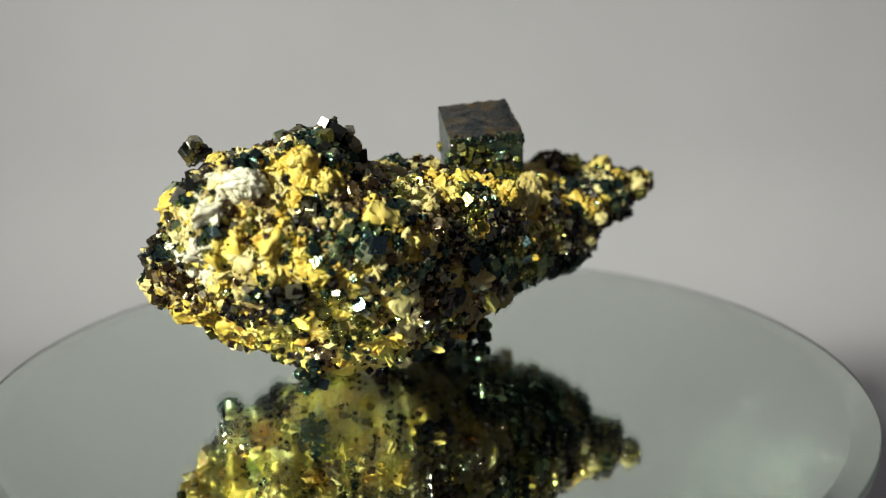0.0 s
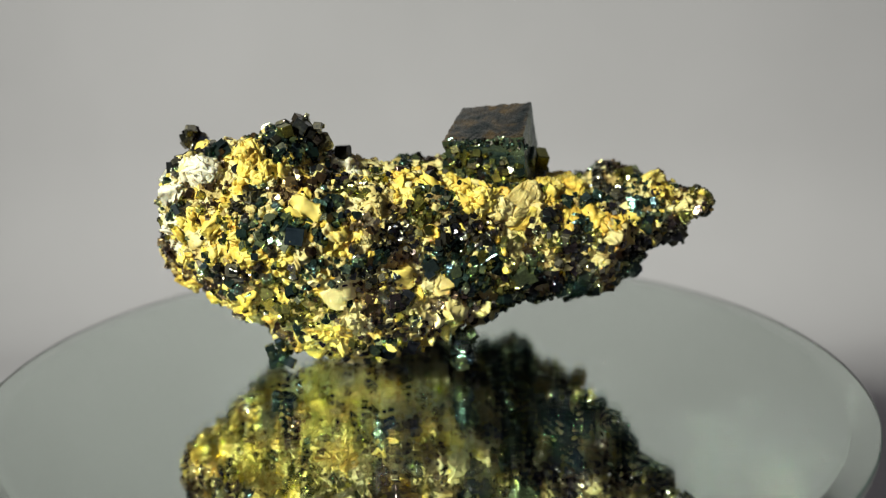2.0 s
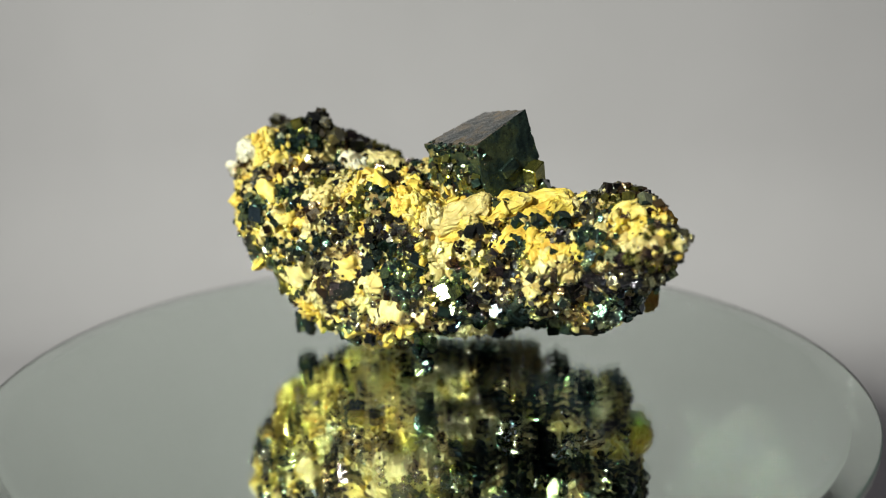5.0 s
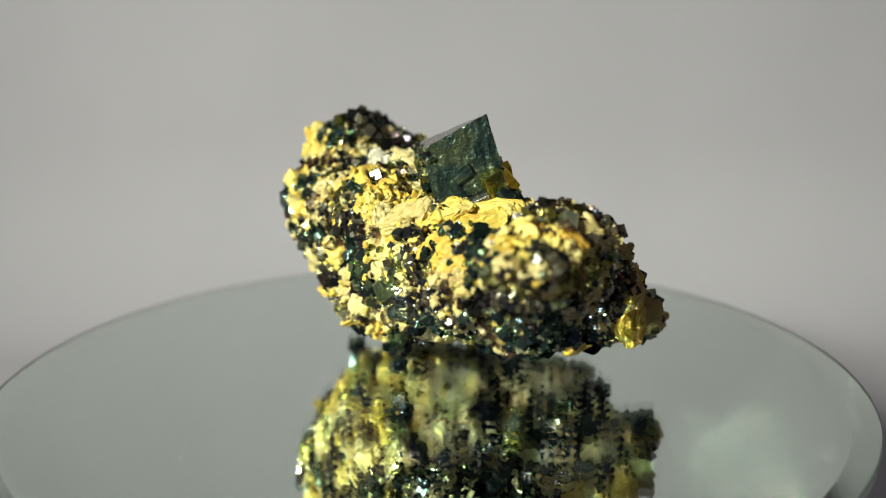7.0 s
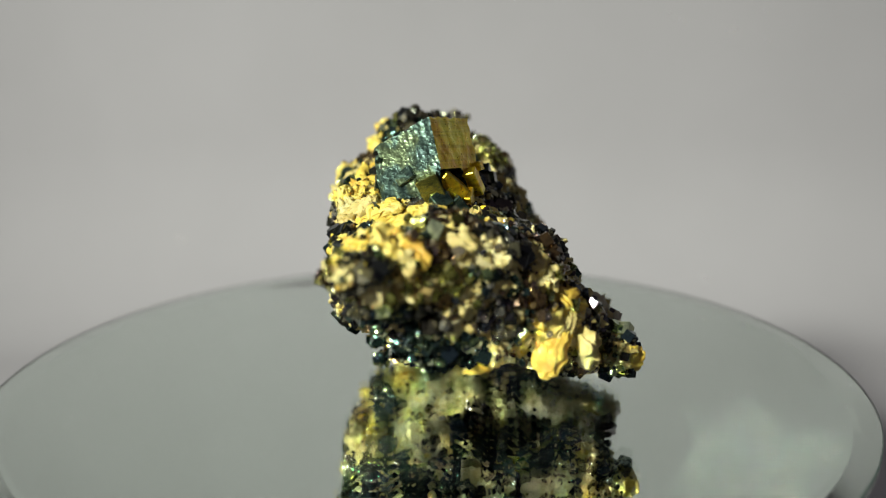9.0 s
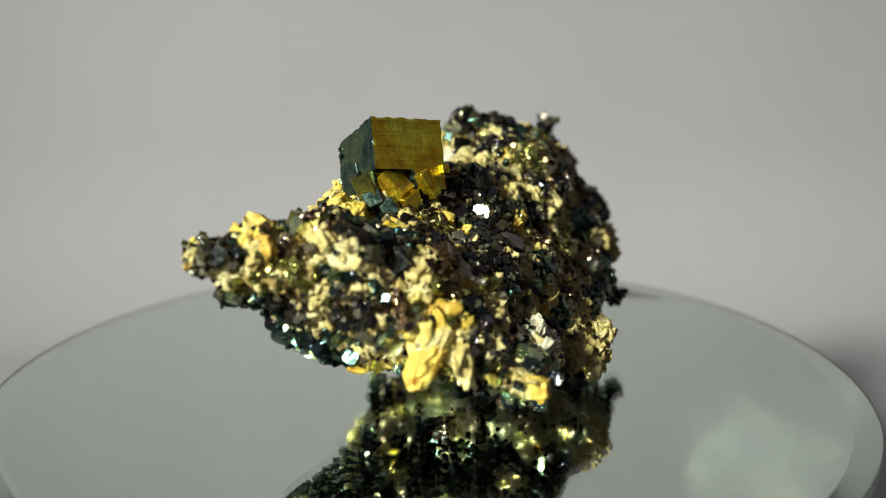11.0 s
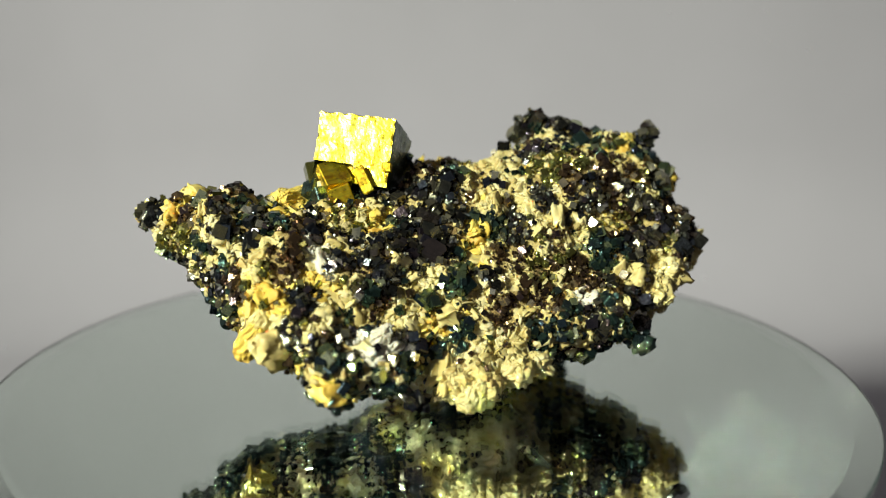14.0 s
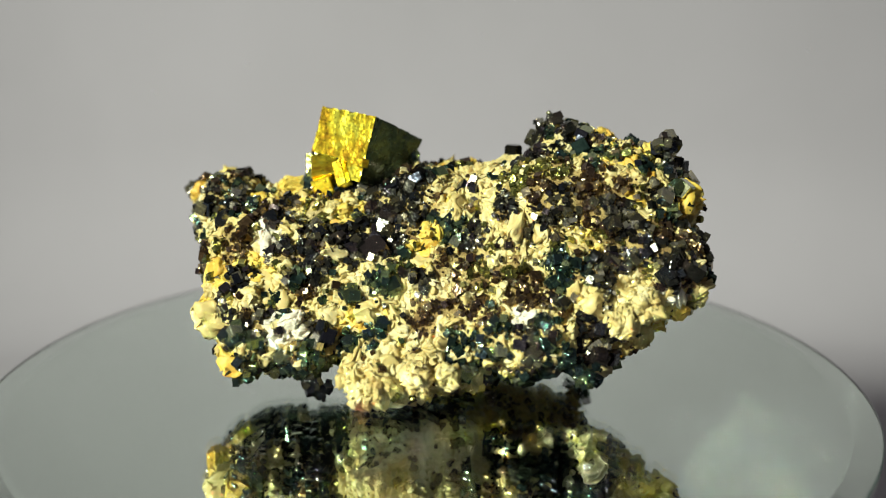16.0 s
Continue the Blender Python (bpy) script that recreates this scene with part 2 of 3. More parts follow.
blob(-5.2, 25.5, 14.4, 18.0, 12.9, 12.9)
blob(-9.2, -4.5, 24.2, 25.1, 19.2, 19.2)
blob(5.3, 19.7, 21.1, 16.4, 16.3, 16.3)
blob(-5.4, 4.2, 36.5, 20.5, 16.6, 14.1)
blob(19.4, 20.6, 25.3, 18.5, 15.5, 15.4)
blob(4.5, 6.2, 26.6, 19.2, 19.1, 19.1)
blob(9.5, -2.9, 29.3, 17.0, 17.2, 16.1)
blob(19.8, 3.7, 30.8, 19.7, 21.5, 16.2)
blob(28.3, 30.5, 21.8, 11.3, 10.9, 10.6)
blob(34.1, -1.2, 30.9, 15.5, 13.1, 11.0)
blob(38.1, 8.9, 29.4, 14.9, 14.8, 14.7)
blob(32.3, 19.0, 28.4, 15.6, 15.7, 15.6)
blob(44.2, 13.5, 35.6, 11.4, 13.3, 11.4)
blob(-52.0, -2.9, 53.0, 2.5, 2.5, 2.5)
blob(-32.5, -8.2, 8.6, 3.1, 5.5, 3.1)
blob(-28.9, -7.5, 55.8, 2.5, 2.5, 2.6)
blob(52.2, 3.5, 36.3, 10.6, 11.5, 9.2)
blob(-4.0, 35.8, 11.1, 7.9, 8.4, 7.7)
blob(18.2, 34.7, 16.2, 13.9, 12.7, 8.9)
# the foot on which it stands
blob(-14.0, 4.0, 7.0, 9.0, 9.0, 8.0)
# the tip of the tail and the corner below it
blob(61.0, -0.5, 39.5, 5.6, 5.2, 4.8)
blob(24.0, 44.0, 15.0, 5.5, 5.5, 6.5)


def field(p):
    """Signed distance to the rock, roughly: smooth union of the lobes, roughened. p: (n, 3) in millimetres."""
    s = np.zeros(len(p))
    k = 1.3
    for u, v, z, ru, rv, rz in BLOBS:
        q = (p - (u, v, z)) / (ru, rv, rz)
        d = (np.sqrt((q * q).sum(1)) - 1) * min(ru, rv, rz)
        s += np.exp(np.clip(-d / k, -60, 60))
    return -k * np.log(s + 1e-30)


def rough_noise(p, scale, octaves):
    return np.array([noise.fractal(Vector(x) * scale, 1.0, 2.0, octaves) for x in p])


def surface_nets(origin, step, values):
    """Vertices and quads of the zero level of a grid of values."""
    nx, ny, nz = values.shape
    inside = values < 0
    corner = [(i, j, k) for i in (0, 1) for j in (0, 1) for k in (0, 1)]
    cell = lambda a, c: a[c[0]:nx - 1 + c[0], c[1]:ny - 1 + c[1], c[2]:nz - 1 + c[2]]
    count = sum(cell(inside, c).astype(int) for c in corner)
    mixed = (count > 0) & (count < 8)
    total, hits = np.zeros(mixed.shape + (3,)), np.zeros(mixed.shape)
    for a in corner:
        for ax in range(3):
            if a[ax]:
                continue
            b = list(a)
            b[ax] = 1
            va, vb = cell(values, a), cell(values, b)
            cross = (va < 0) != (vb < 0)
            t = np.where(cross, va / np.where(cross, va - vb, 1), 0)
            at = np.zeros(mixed.shape + (3,))
            for d in range(3):
                at[..., d] = a[d]
            at[..., ax] += t
            total += at * cross[..., None]
            hits += cross
    where = np.argwhere(mixed)
    number = -np.ones(mixed.shape, int)
    number[mixed] = np.arange(len(where))
    verts = np.asarray(origin) + step * (where + total[mixed] / hits[mixed][:, None])
    quads = []
    for ax in range(3):
        e1, e2 = [d for d in range(3) if d != ax]
        lo = [slice(None)] * 3
        hi = [slice(None)] * 3
        lo[ax], hi[ax] = slice(0, -1), slice(1, None)
        change = inside[tuple(lo)] != inside[tuple(hi)]
        for c in np.argwhere(change):
            if c[e1] == 0 or c[e2] == 0 or c[e1] >= values.shape[e1] - 1 or c[e2] >= values.shape[e2] - 1:
                continue
            ids = []
            for d1, d2 in ((-1, -1), (0, -1), (0, 0), (-1, 0)):
                q = c.copy()
                q[e1] += d1
                q[e2] += d2
                ids.append(int(number[tuple(q)]))
            flip = bool(inside[tuple(c)]) != (ax == 1)
            quads.append(ids if flip else ids[::-1])
    return verts, quads


# where each mineral lies: a middle and a reach
PATCHES = []


def patch(kind, u, v, z, reach):
    PATCHES.append((kind, u, v, z, reach))


# round the flanks and the top
patch("white", -51, -14, 52, 3.4)
patch("white", -53, -16, 49, 2.5)
patch("orange", -35, -17, 55, 2.8)
patch("orange", -39, -19, 50, 2.5)
patch("cream", -41, -18, 50, 2.2)
patch("teal", -31, -11, 59, 2.6)
patch("dark", -27, -10, 58, 1.9)
patch("orange", -27, -18, 51, 2.2)
patch("bronze", -46, -19, 46, 3.1)
patch("dark", -50, -18, 43, 2.5)
patch("teal", -33, -26, 44, 4.2)
patch("dark", -36, -23, 44, 2.4)
patch("teal", -28, -28, 39, 3.0)
patch("orange", -23, -28, 43, 1.8)
patch("white", -56, -14, 36, 3.2)
patch("orange", -51, -17, 39, 2.2)
patch("orange", -40, -25, 34, 3.7)
patch("orange", -32, -27, 32, 3.7)
patch("orange", -20, -26, 28, 2.5)
patch("teal", -35, -27, 36, 1.5)
patch("bronze", -58, -6, 28, 4.0)
patch("dark", -48, -12, 23, 2.9)
patch("dark", -41, -22, 30, 2.5)
patch("orange", -37, -18, 20, 3.2)
patch("orange", -20, -20, 14, 3.3)
patch("olive", -30, -22, 24, 3.8)
patch("cream", -17, -23, 19, 2.6)
patch("cream", -11, -19, 46, 2.6)
patch("cream", -8, -21, 44, 2.6)
patch("bronze", -17, -5, 50, 2.4)
patch("bronze", -12, -26, 39, 2.5)
patch("bronze", -17, -25, 41, 2.5)
patch("dark", -7, -22, 36, 3.2)
patch("cream", 0, -19, 32, 2.0)
patch("dark", -10, -24, 29, 2.9)
patch("dark", -8, -23, 23, 3.9)
patch("cream", 3, -20, 26, 1.7)
patch("cream", -1, -21, 20, 2.0)
patch("teal", 6, -18, 33, 3.3)
patch("olive", 1, -21, 41, 2.6)
patch("orange", 8, -17, 46, 2.3)
patch("teal", -11, -17, 11, 1.7)
patch("dark", -14, -13, 8, 2.1)
patch("teal", -32, -11, 10, 2.7)
patch("orange", 9, -16, 45, 2.4)
patch("cream", 24, -8, 42, 2.5)
patch("cream", 37, 9, 43, 3.5)
patch("dark", 43, 6, 44, 3.9)
patch("orange", 53, 7, 44, 2.0)
patch("orange", 54, 0, 43, 2.3)
patch("cream", 61, -3, 42, 1.5)
patch("teal", 51, -7, 37, 3.7)
patch("orange", 37, -8, 39, 2.6)
patch("cream", 47, -6, 35, 2.3)
patch("dark", 32, -8, 38, 2.9)
patch("dark", 30, -11, 25, 2.9)
patch("cream", 19, -15, 36, 1.7)
patch("olive", 14, -18, 30, 2.4)
patch("teal", 6, -18, 34, 4.1)
patch("dark", 35, -10, 30, 2.9)
patch("dark", 41, -10, 27, 3.0)
patch("olive", 17, -13, 21, 2.9)
patch("teal", -32, -16, 56, 2.0)
patch("teal", -26, -11, 56, 2.0)
patch("cream", -27, -5, 56, 1.6)
patch("dark", -20, -16, 48, 2.7)
patch("cream", -23, -12, 50, 2.0)
patch("teal", -19, -26, 42, 3.1)
patch("teal", 4, -19, 44, 2.1)
patch("orange", 6, -10, 47, 2.1)
patch("orange", 15, -11, 42, 2.3)
patch("orange", 30, -4, 42, 3.4)
patch("orange", 36, 0, 42, 2.4)
patch("dark", 16, -19, 37, 1.7)
patch("cream", -10, -26, 36, 3.0)
patch("cream", -5, -22, 28, 2.2)
patch("dark", 25, -14, 37, 1.6)
patch("olive", 24, -15, 32, 1.6)
patch("bronze", 5, -19, 21, 2.1)
patch("orange", 40, -9, 38, 1.7)
patch("dark", 41, -5, 39, 1.4)
patch("cream", 65, -3, 37, 2.0)
patch("dark", 53, -6, 36, 1.6)
patch("orange", 37, 5, 42, 2.4)
patch("orange", 55, 8, 43, 2.1)
patch("bronze", 46, 16, 46, 1.7)
patch("dark", 47, 21, 44, 2.0)
patch("cream", 48, 21, 42, 1.4)
patch("cream", 66, -3, 38, 1.8)
patch("dark", 64, 3, 41, 2.5)
patch("olive", 58, 10, 40, 2.1)
patch("olive", 56, 13, 36, 2.2)
patch("dark", 38, 28, 36, 2.4)
patch("bronze", 43, 29, 32, 3.0)
patch("dark", 48, 21, 29, 3.5)
patch("orange", 38, 33, 23, 2.5)
patch("orange", 38, 30, 17, 1.9)
patch("dark", 27, 42, 20, 2.3)
patch("olive", 29, 41, 16, 2.3)
patch("teal", 57, 5, 30, 2.7)
patch("bronze", 47, 16, 22, 2.3)
patch("olive", 64, 3, 41, 1.8)
patch("dark", 61, 4, 40, 1.5)
patch("orange", 57, 10, 42, 2.4)
patch("orange", 54, 5, 44, 1.5)
patch("bronze", 46, 12, 46, 1.5)
patch("bronze", 52, 14, 42, 1.8)
patch("dark", 44, 22, 43, 2.0)
patch("dark", 38, 24, 41, 1.7)
patch("orange", 31, 5, 43, 2.3)
patch("orange", 30, 17, 42, 2.5)
patch("olive", 58, 10, 35, 3.0)
patch("olive", 54, 16, 36, 1.8)
patch("cream", 45, 25, 34, 2.9)
patch("cream", 39, 29, 34, 2.6)
patch("cream", 51, 17, 29, 3.5)
patch("teal", 47, 17, 22, 2.7)
patch("orange", 37, 33, 27, 3.4)
patch("cream", 36, 35, 24, 2.3)
patch("orange", 38, 24, 17, 2.1)
patch("dark", 29, 36, 29, 2.0)
patch("dark", 31, 39, 23, 2.3)
patch("white", 27, 29, 36, 2.4)
patch("bronze", 33, 32, 35, 2.3)
patch("olive", 36, 34, 17, 1.7)
patch("orange", 31, 39, 16, 1.7)
patch("cream", 23, 37, 26, 2.3)
patch("white", 17, 41, 22, 2.0)
patch("cream", 10, 35, 25, 3.1)
patch("dark", 14, 33, 31, 3.6)
patch("dark", 0, 15, 43, 4.0)
patch("orange", 12, 20, 39, 1.9)
patch("dark", 8, 28, 35, 3.1)
patch("dark", 17, 26, 37, 2.5)
patch("cream", 26, 43, 20, 1.7)
patch("cream", 23, 47, 18, 2.2)
patch("teal", -26, -15, 55, 2.4)
patch("cream", -27, -4, 55, 1.9)
patch("bronze", -38, -2, 56, 2.4)
patch("olive", -26, 13, 49, 4.0)
patch("cream", -17, -3, 50, 2.7)
patch("cream", -7, 9, 48, 2.8)
patch("teal", -51, 0, 53, 2.0)
patch("dark", -53, 4, 46, 2.0)
patch("dark", -34, 15, 44, 3.7)
patch("dark", -51, 13, 38, 3.1)
patch("dark", -17, 19, 37, 4.2)
patch("teal", -34, 18, 35, 2.2)
patch("cream", -54, 15, 27, 2.8)
patch("olive", -22, 22, 31, 5.0)
patch("cream", -6, 30, 29, 1.6)
patch("dark", -33, 28, 18, 2.9)
patch("teal", -21, 32, 17, 2.8)
patch("cream", -18, 30, 22, 2.0)
patch("cream", -8, 38, 16, 4.5)
patch("cream", -5, 42, 11, 3.2)
patch("cream", 3, 33, 24, 3.2)
patch("dark", 3, 15, 42, 4.1)
patch("dark", 7, 26, 36, 3.9)
patch("cream", -16, 14, 44, 2.8)
patch("olive", 61, 4, 40, 1.5)
patch("bronze", 55, 6, 44, 1.8)
patch("orange", 50, 12, 44, 1.4)
patch("teal", 43, 21, 43, 2.0)
patch("dark", 38, 19, 43, 2.0)
patch("orange", 32, 8, 43, 3.2)
patch("orange", 12, 18, 41, 3.0)
patch("olive", 20, 21, 40, 2.3)
patch("dark", 27, 22, 41, 2.3)
patch("dark", 11, 27, 37, 2.2)
patch("cream", 38, 29, 36, 3.2)
patch("bronze", 49, 19, 28, 2.4)
patch("bronze", 31, 33, 33, 2.2)
patch("orange", 25, 33, 31, 2.2)
patch("dark", 22, 31, 35, 2.2)
patch("orange", 36, 36, 27, 2.2)
patch("orange", 43, 21, 17, 1.7)
patch("olive", 36, 35, 17, 1.3)
patch("bronze", 25, 40, 24, 2.7)
patch("bronze", 34, 34, 15, 1.6)
patch("cream", 27, 42, 23, 1.8)
patch("white", 15, 42, 21, 2.7)
patch("dark", 21, 42, 21, 1.8)
patch("teal", 22, 46, 19, 1.8)
patch("teal", 25, 48, 13, 1.8)
patch("cream", 19, 35, 25, 2.8)
patch("bronze", 14, 34, 27, 3.1)
patch("dark", 19, 25, 38, 2.2)
patch("teal", 9, 38, 22, 1.5)
patch("teal", 9, 41, 16, 1.8)
patch("teal", 12, 41, 12, 1.8)
patch("cream", 7, 38, 20, 2.1)
patch("orange", 3, 34, 23, 2.5)
patch("cream", 9, 31, 30, 2.5)
patch("dark", 0, 21, 38, 3.9)
patch("dark", 3, 13, 45, 3.4)
patch("cream", -5, 24, 32, 3.2)
patch("dark", 0, 26, 33, 2.2)
patch("teal", -2, 31, 29, 1.6)
patch("teal", 2, 36, 18, 1.8)
patch("bronze", -2, 38, 17, 1.8)
patch("dark", -9, 27, 30, 2.8)
patch("cream", -11, 36, 16, 4.3)
patch("bronze", -10, 32, 23, 2.8)
patch("cream", -6, 31, 26, 2.5)
patch("teal", -11, 18, 38, 2.9)
patch("teal", -28, -9, 58, 1.8)
patch("cream", -27, -4, 55, 1.6)
patch("dark", -33, -3, 58, 2.1)
patch("teal", -39, -2, 55, 2.1)
patch("cream", -44, 5, 51, 2.1)
patch("cream", -49, 5, 51, 1.5)
patch("dark", -54, -6, 52, 2.5)
patch("cream", -54, 1, 48, 1.5)
patch("teal", -57, 2, 45, 2.4)
patch("orange", -60, -3, 45, 1.4)
patch("cream", -20, 4, 50, 1.8)
patch("cream", -10, 3, 48, 2.5)
patch("cream", -16, 6, 49, 2.1)
patch("dark", 0, 17, 41, 3.4)
patch("olive", -29, 9, 51, 3.0)
patch("bronze", -29, 15, 47, 3.6)
patch("dark", -23, 15, 44, 2.0)
patch("dark", -32, 16, 43, 2.6)
patch("bronze", -42, 8, 48, 3.1)
patch("dark", -45, 13, 44, 2.7)
patch("bronze", -39, 13, 45, 2.7)
patch("cream", -22, 18, 40, 2.3)
patch("cream", -31, 17, 37, 2.0)
patch("cream", -36, 16, 37, 2.6)
patch("bronze", -25, 19, 34, 2.3)
patch("teal", -37, 18, 33, 3.0)
patch("dark", -45, 18, 32, 3.0)
patch("bronze", -15, 23, 33, 3.6)
patch("teal", -12, 18, 38, 3.0)
patch("orange", -6, 21, 33, 1.7)
patch("cream", -13, 27, 29, 1.9)
patch("cream", -23, 25, 28, 2.6)
patch("bronze", -20, 27, 25, 3.8)
patch("bronze", -31, 22, 29, 3.3)
patch("white", -31, 27, 24, 1.3)
patch("cream", -41, 23, 24, 2.6)
patch("cream", -51, 16, 27, 3.3)
patch("white", -58, 13, 29, 2.7)
patch("dark", -57, 13, 34, 3.3)
patch("cream", -50, 18, 22, 2.7)
patch("bronze", -57, 8, 38, 2.4)
patch("cream", -52, 7, 43, 1.7)
patch("olive", -61, 6, 23, 1.4)
patch("teal", -24, 32, 20, 3.8)
patch("teal", -37, 28, 21, 2.5)
patch("dark", -43, 21, 21, 2.3)
patch("dark", -45, 18, 14, 2.0)
patch("teal", -39, 28, 16, 1.9)
patch("cream", -31, 29, 17, 2.2)
patch("cream", -6, 32, 24, 3.2)
patch("teal", -2, 36, 19, 2.2)
patch("cream", -6, 40, 17, 3.7)
patch("cream", -13, 36, 15, 4.4)
patch("bronze", -4, 41, 14, 1.5)
patch("cream", -13, 29, 6, 3.9)
patch("dark", -27, 18, 7, 2.1)
patch("white", -51, -12, 52, 2.4)
patch("white", -53, -16, 49, 1.6)
patch("orange", -39, -14, 55, 2.3)
patch("teal", -32, -11, 58, 2.6)
patch("dark", -27, -9, 59, 2.1)
patch("dark", -49, -8, 55, 1.6)
patch("dark", -25, 1, 53, 3.3)
patch("white", -17, -6, 50, 2.1)
patch("teal", -34, -27, 42, 3.5)
patch("bronze", -28, -23, 47, 3.5)
patch("orange", -24, -28, 42, 2.9)
patch("cream", -13, -24, 43, 2.4)
patch("cream", -13, -19, 45, 2.0)
patch("orange", -16, -28, 37, 2.9)
patch("olive", -34, -24, 29, 3.6)
patch("teal", -43, -23, 30, 2.1)
patch("teal", -9, -25, 34, 2.9)
patch("orange", -5, -20, 46, 2.4)
patch("cream", -9, 2, 49, 4.3)
patch("teal", 3, -20, 44, 3.3)
patch("orange", 12, -17, 44, 2.9)
patch("cream", 2, -22, 33, 1.9)
patch("bronze", -5, -21, 30, 2.9)
patch("dark", 7, -19, 36, 3.8)
patch("teal", 8, -18, 30, 3.4)
patch("olive", 16, -18, 30, 2.4)
patch("cream", 23, -13, 41, 3.8)
patch("orange", 28, -6, 43, 3.9)
patch("dark", 27, -13, 37, 2.4)
patch("teal", 34, -7, 39, 3.4)
patch("cream", 22, -14, 35, 2.4)
patch("cream", 19, -18, 29, 2.4)
patch("teal", 24, -14, 27, 2.4)
patch("teal", 19, -9, 19, 2.5)
patch("cream", 30, -15, 28, 1.9)
patch("cream", 37, -11, 30, 2.4)
patch("orange", 40, -9, 38, 1.9)
patch("orange", 45, -7, 36, 1.9)
patch("cream", 36, 4, 43, 3.0)
patch("olive", 44, 6, 44, 3.5)
patch("orange", 54, 6, 44, 2.9)
patch("teal", 51, -7, 37, 3.3)
patch("dark", 57, -2, 32, 2.8)
patch("olive", 63, -4, 41, 2.3)
patch("orange", 57, -3, 39, 1.7)
patch("cream", 44, -9, 33, 2.3)
patch("bronze", 43, 1, 20, 3.0)
patch("teal", 33, -9, 23, 1.9)
patch("cream", 5, -19, 19, 2.5)
patch("bronze", -10, -23, 24, 3.5)
patch("olive", -24, -23, 21, 3.1)
patch("cream", -19, -21, 17, 2.6)
patch("dark", -7, -23, 19, 3.0)
patch("dark", -6, -18, 12, 2.0)
patch("bronze", 0, -19, 15, 2.5)
patch("cream", 12, -12, 16, 2.5)
patch("teal", -32, -12, 8, 2.2)
patch("dark", -4, 11, 49, 2.2)
patch("bronze", 3, 7, 49, 3.2)
patch("cream", 11, -2, 45, 2.0)
# the underside, seen in the mirror
patch("orange", -30, -8, 8, 7.0)
patch("orange", -40, 0, 14, 7.0)
patch("orange", -16, -10, 5, 6.0)
patch("orange", -22, 8, 6, 6.0)
patch("orange", -46, -8, 20, 6.0)
patch("cream", 0, 4, 10, 6.0)
patch("cream", 10, 0, 17, 5.0)
patch("cream", -8, 32, 8, 5.0)
patch("teal", 30, 5, 20, 8.0)
patch("teal", 45, 8, 26, 7.0)
patch("teal", 20, 25, 12, 7.0)
patch("teal", -5, 22, 6, 5.0)
patch("teal", -30, 18, 10, 6.0)
patch("dark", 52, 12, 32, 5.0)
patch("dark", 50, -4, 30, 4.0)
CRYSTAL_MATS = {"dark": 0, "teal": 1, "bronze": 2, "olive": 3}
ROCK_MATS = {"white": 0, "cream": 1, "orange": 2}


def mineral(p, rng):
    """The mineral that grows at p."""
    best, kind = 0.30, None
    for name, u, v, z, reach in PATCHES:
        d2 = (p[0] - u) ** 2 + (p[1] - v) ** 2 + (p[2] - z) ** 2
        w = math.exp(-d2 / (1.25 * reach + 0.8) ** 2)
        if w > best:
            best, kind = w, name
    # crystal patches hold more firmly, partly to paint in the far hollow's shade
    if kind and rng.random() < (0.78 if kind in ROCK_MATS else 0.92):
        return kind
    a = noise.fractal(Vector(p) * 0.24, 1.0, 2.0, 2) + rng.uniform(-0.10, 0.12)
    b = noise.noise(Vector(p) * 0.07 + Vector((9, 3, 1)))
    if a > 0.0:
        return ("dark", "teal", "bronze", "olive")[min(3, max(0, int(2 + 3.2 * b + rng.uniform(-0.9, 0.9))))]
    return ("cream", "cream", "orange")[min(2, max(0, int((1.7 if p[1] < 3 else 1.0) + 2.5 * b + rng.uniform(-0.7, 0.7))))]


SHRINK = 2.2
GRID = 0.9
lo, hi = np.array((-70.0, -40.0, -2.0)), np.array((73.0, 54.0, 66.0))
shape = ((hi - lo) / GRID).astype(int) + 1
pts = np.stack(np.meshgrid(*[np.arange(n) for n in shape], indexing="ij"), -1).reshape(-1, 3) * GRID + lo
val = field(pts) + SHRINK
near = np.abs(val) < 3.6
val[near] += 1.9 * rough_noise(pts[near], 0.15, 2) + 1.2 * rough_noise(pts[near], 0.46, 2)
# it stands on a small foot; the rest of the underside hangs clear
clear = 0.95 + np.minimum(3.6, 0.035 * ((pts[:, 0] + 14) ** 2 + (pts[:, 1] - 4) ** 2))
val = np.maximum(val, clear - pts[:, 2])
rock_v, rock_q = surface_nets(lo, GRID, val.reshape(shape))


def sample_surface(count, seed):
    """Points and normals spread evenly over the rock."""
    q = np.array(rock_q)
    a, b, c, d = (rock_v[q[:, i]] for i in range(4))
    n = np.cross(c - a, d - b)
    area = np.linalg.norm(n, axis=1) / 2
    rs = np.random.RandomState(seed)
    pick = rs.choice(len(q), count, p=area / area.sum())
    s, t = rs.rand(count, 1), rs.rand(count, 1)
    p = (a[pick] * (1 - s) + b[pick] * s) * (1 - t) + (d[pick] * (1 - s) + c[pick] * s) * t
    n = n[pick] / (np.linalg.norm(n[pick], axis=1, keepdims=True) + 1e-9)
    return p, n


# the surface falls into clumps, each of one mineral and one grain
rng = random.Random(23)
CLUMP_AT, _ = sample_surface(4600, 8)
CLUMP_KIND = [mineral(p, rng) for p in CLUMP_AT.tolist()]
CLUMP_SIZE = [rng.lognormvariate(0, 0.22) for _ in CLUMP_KIND]


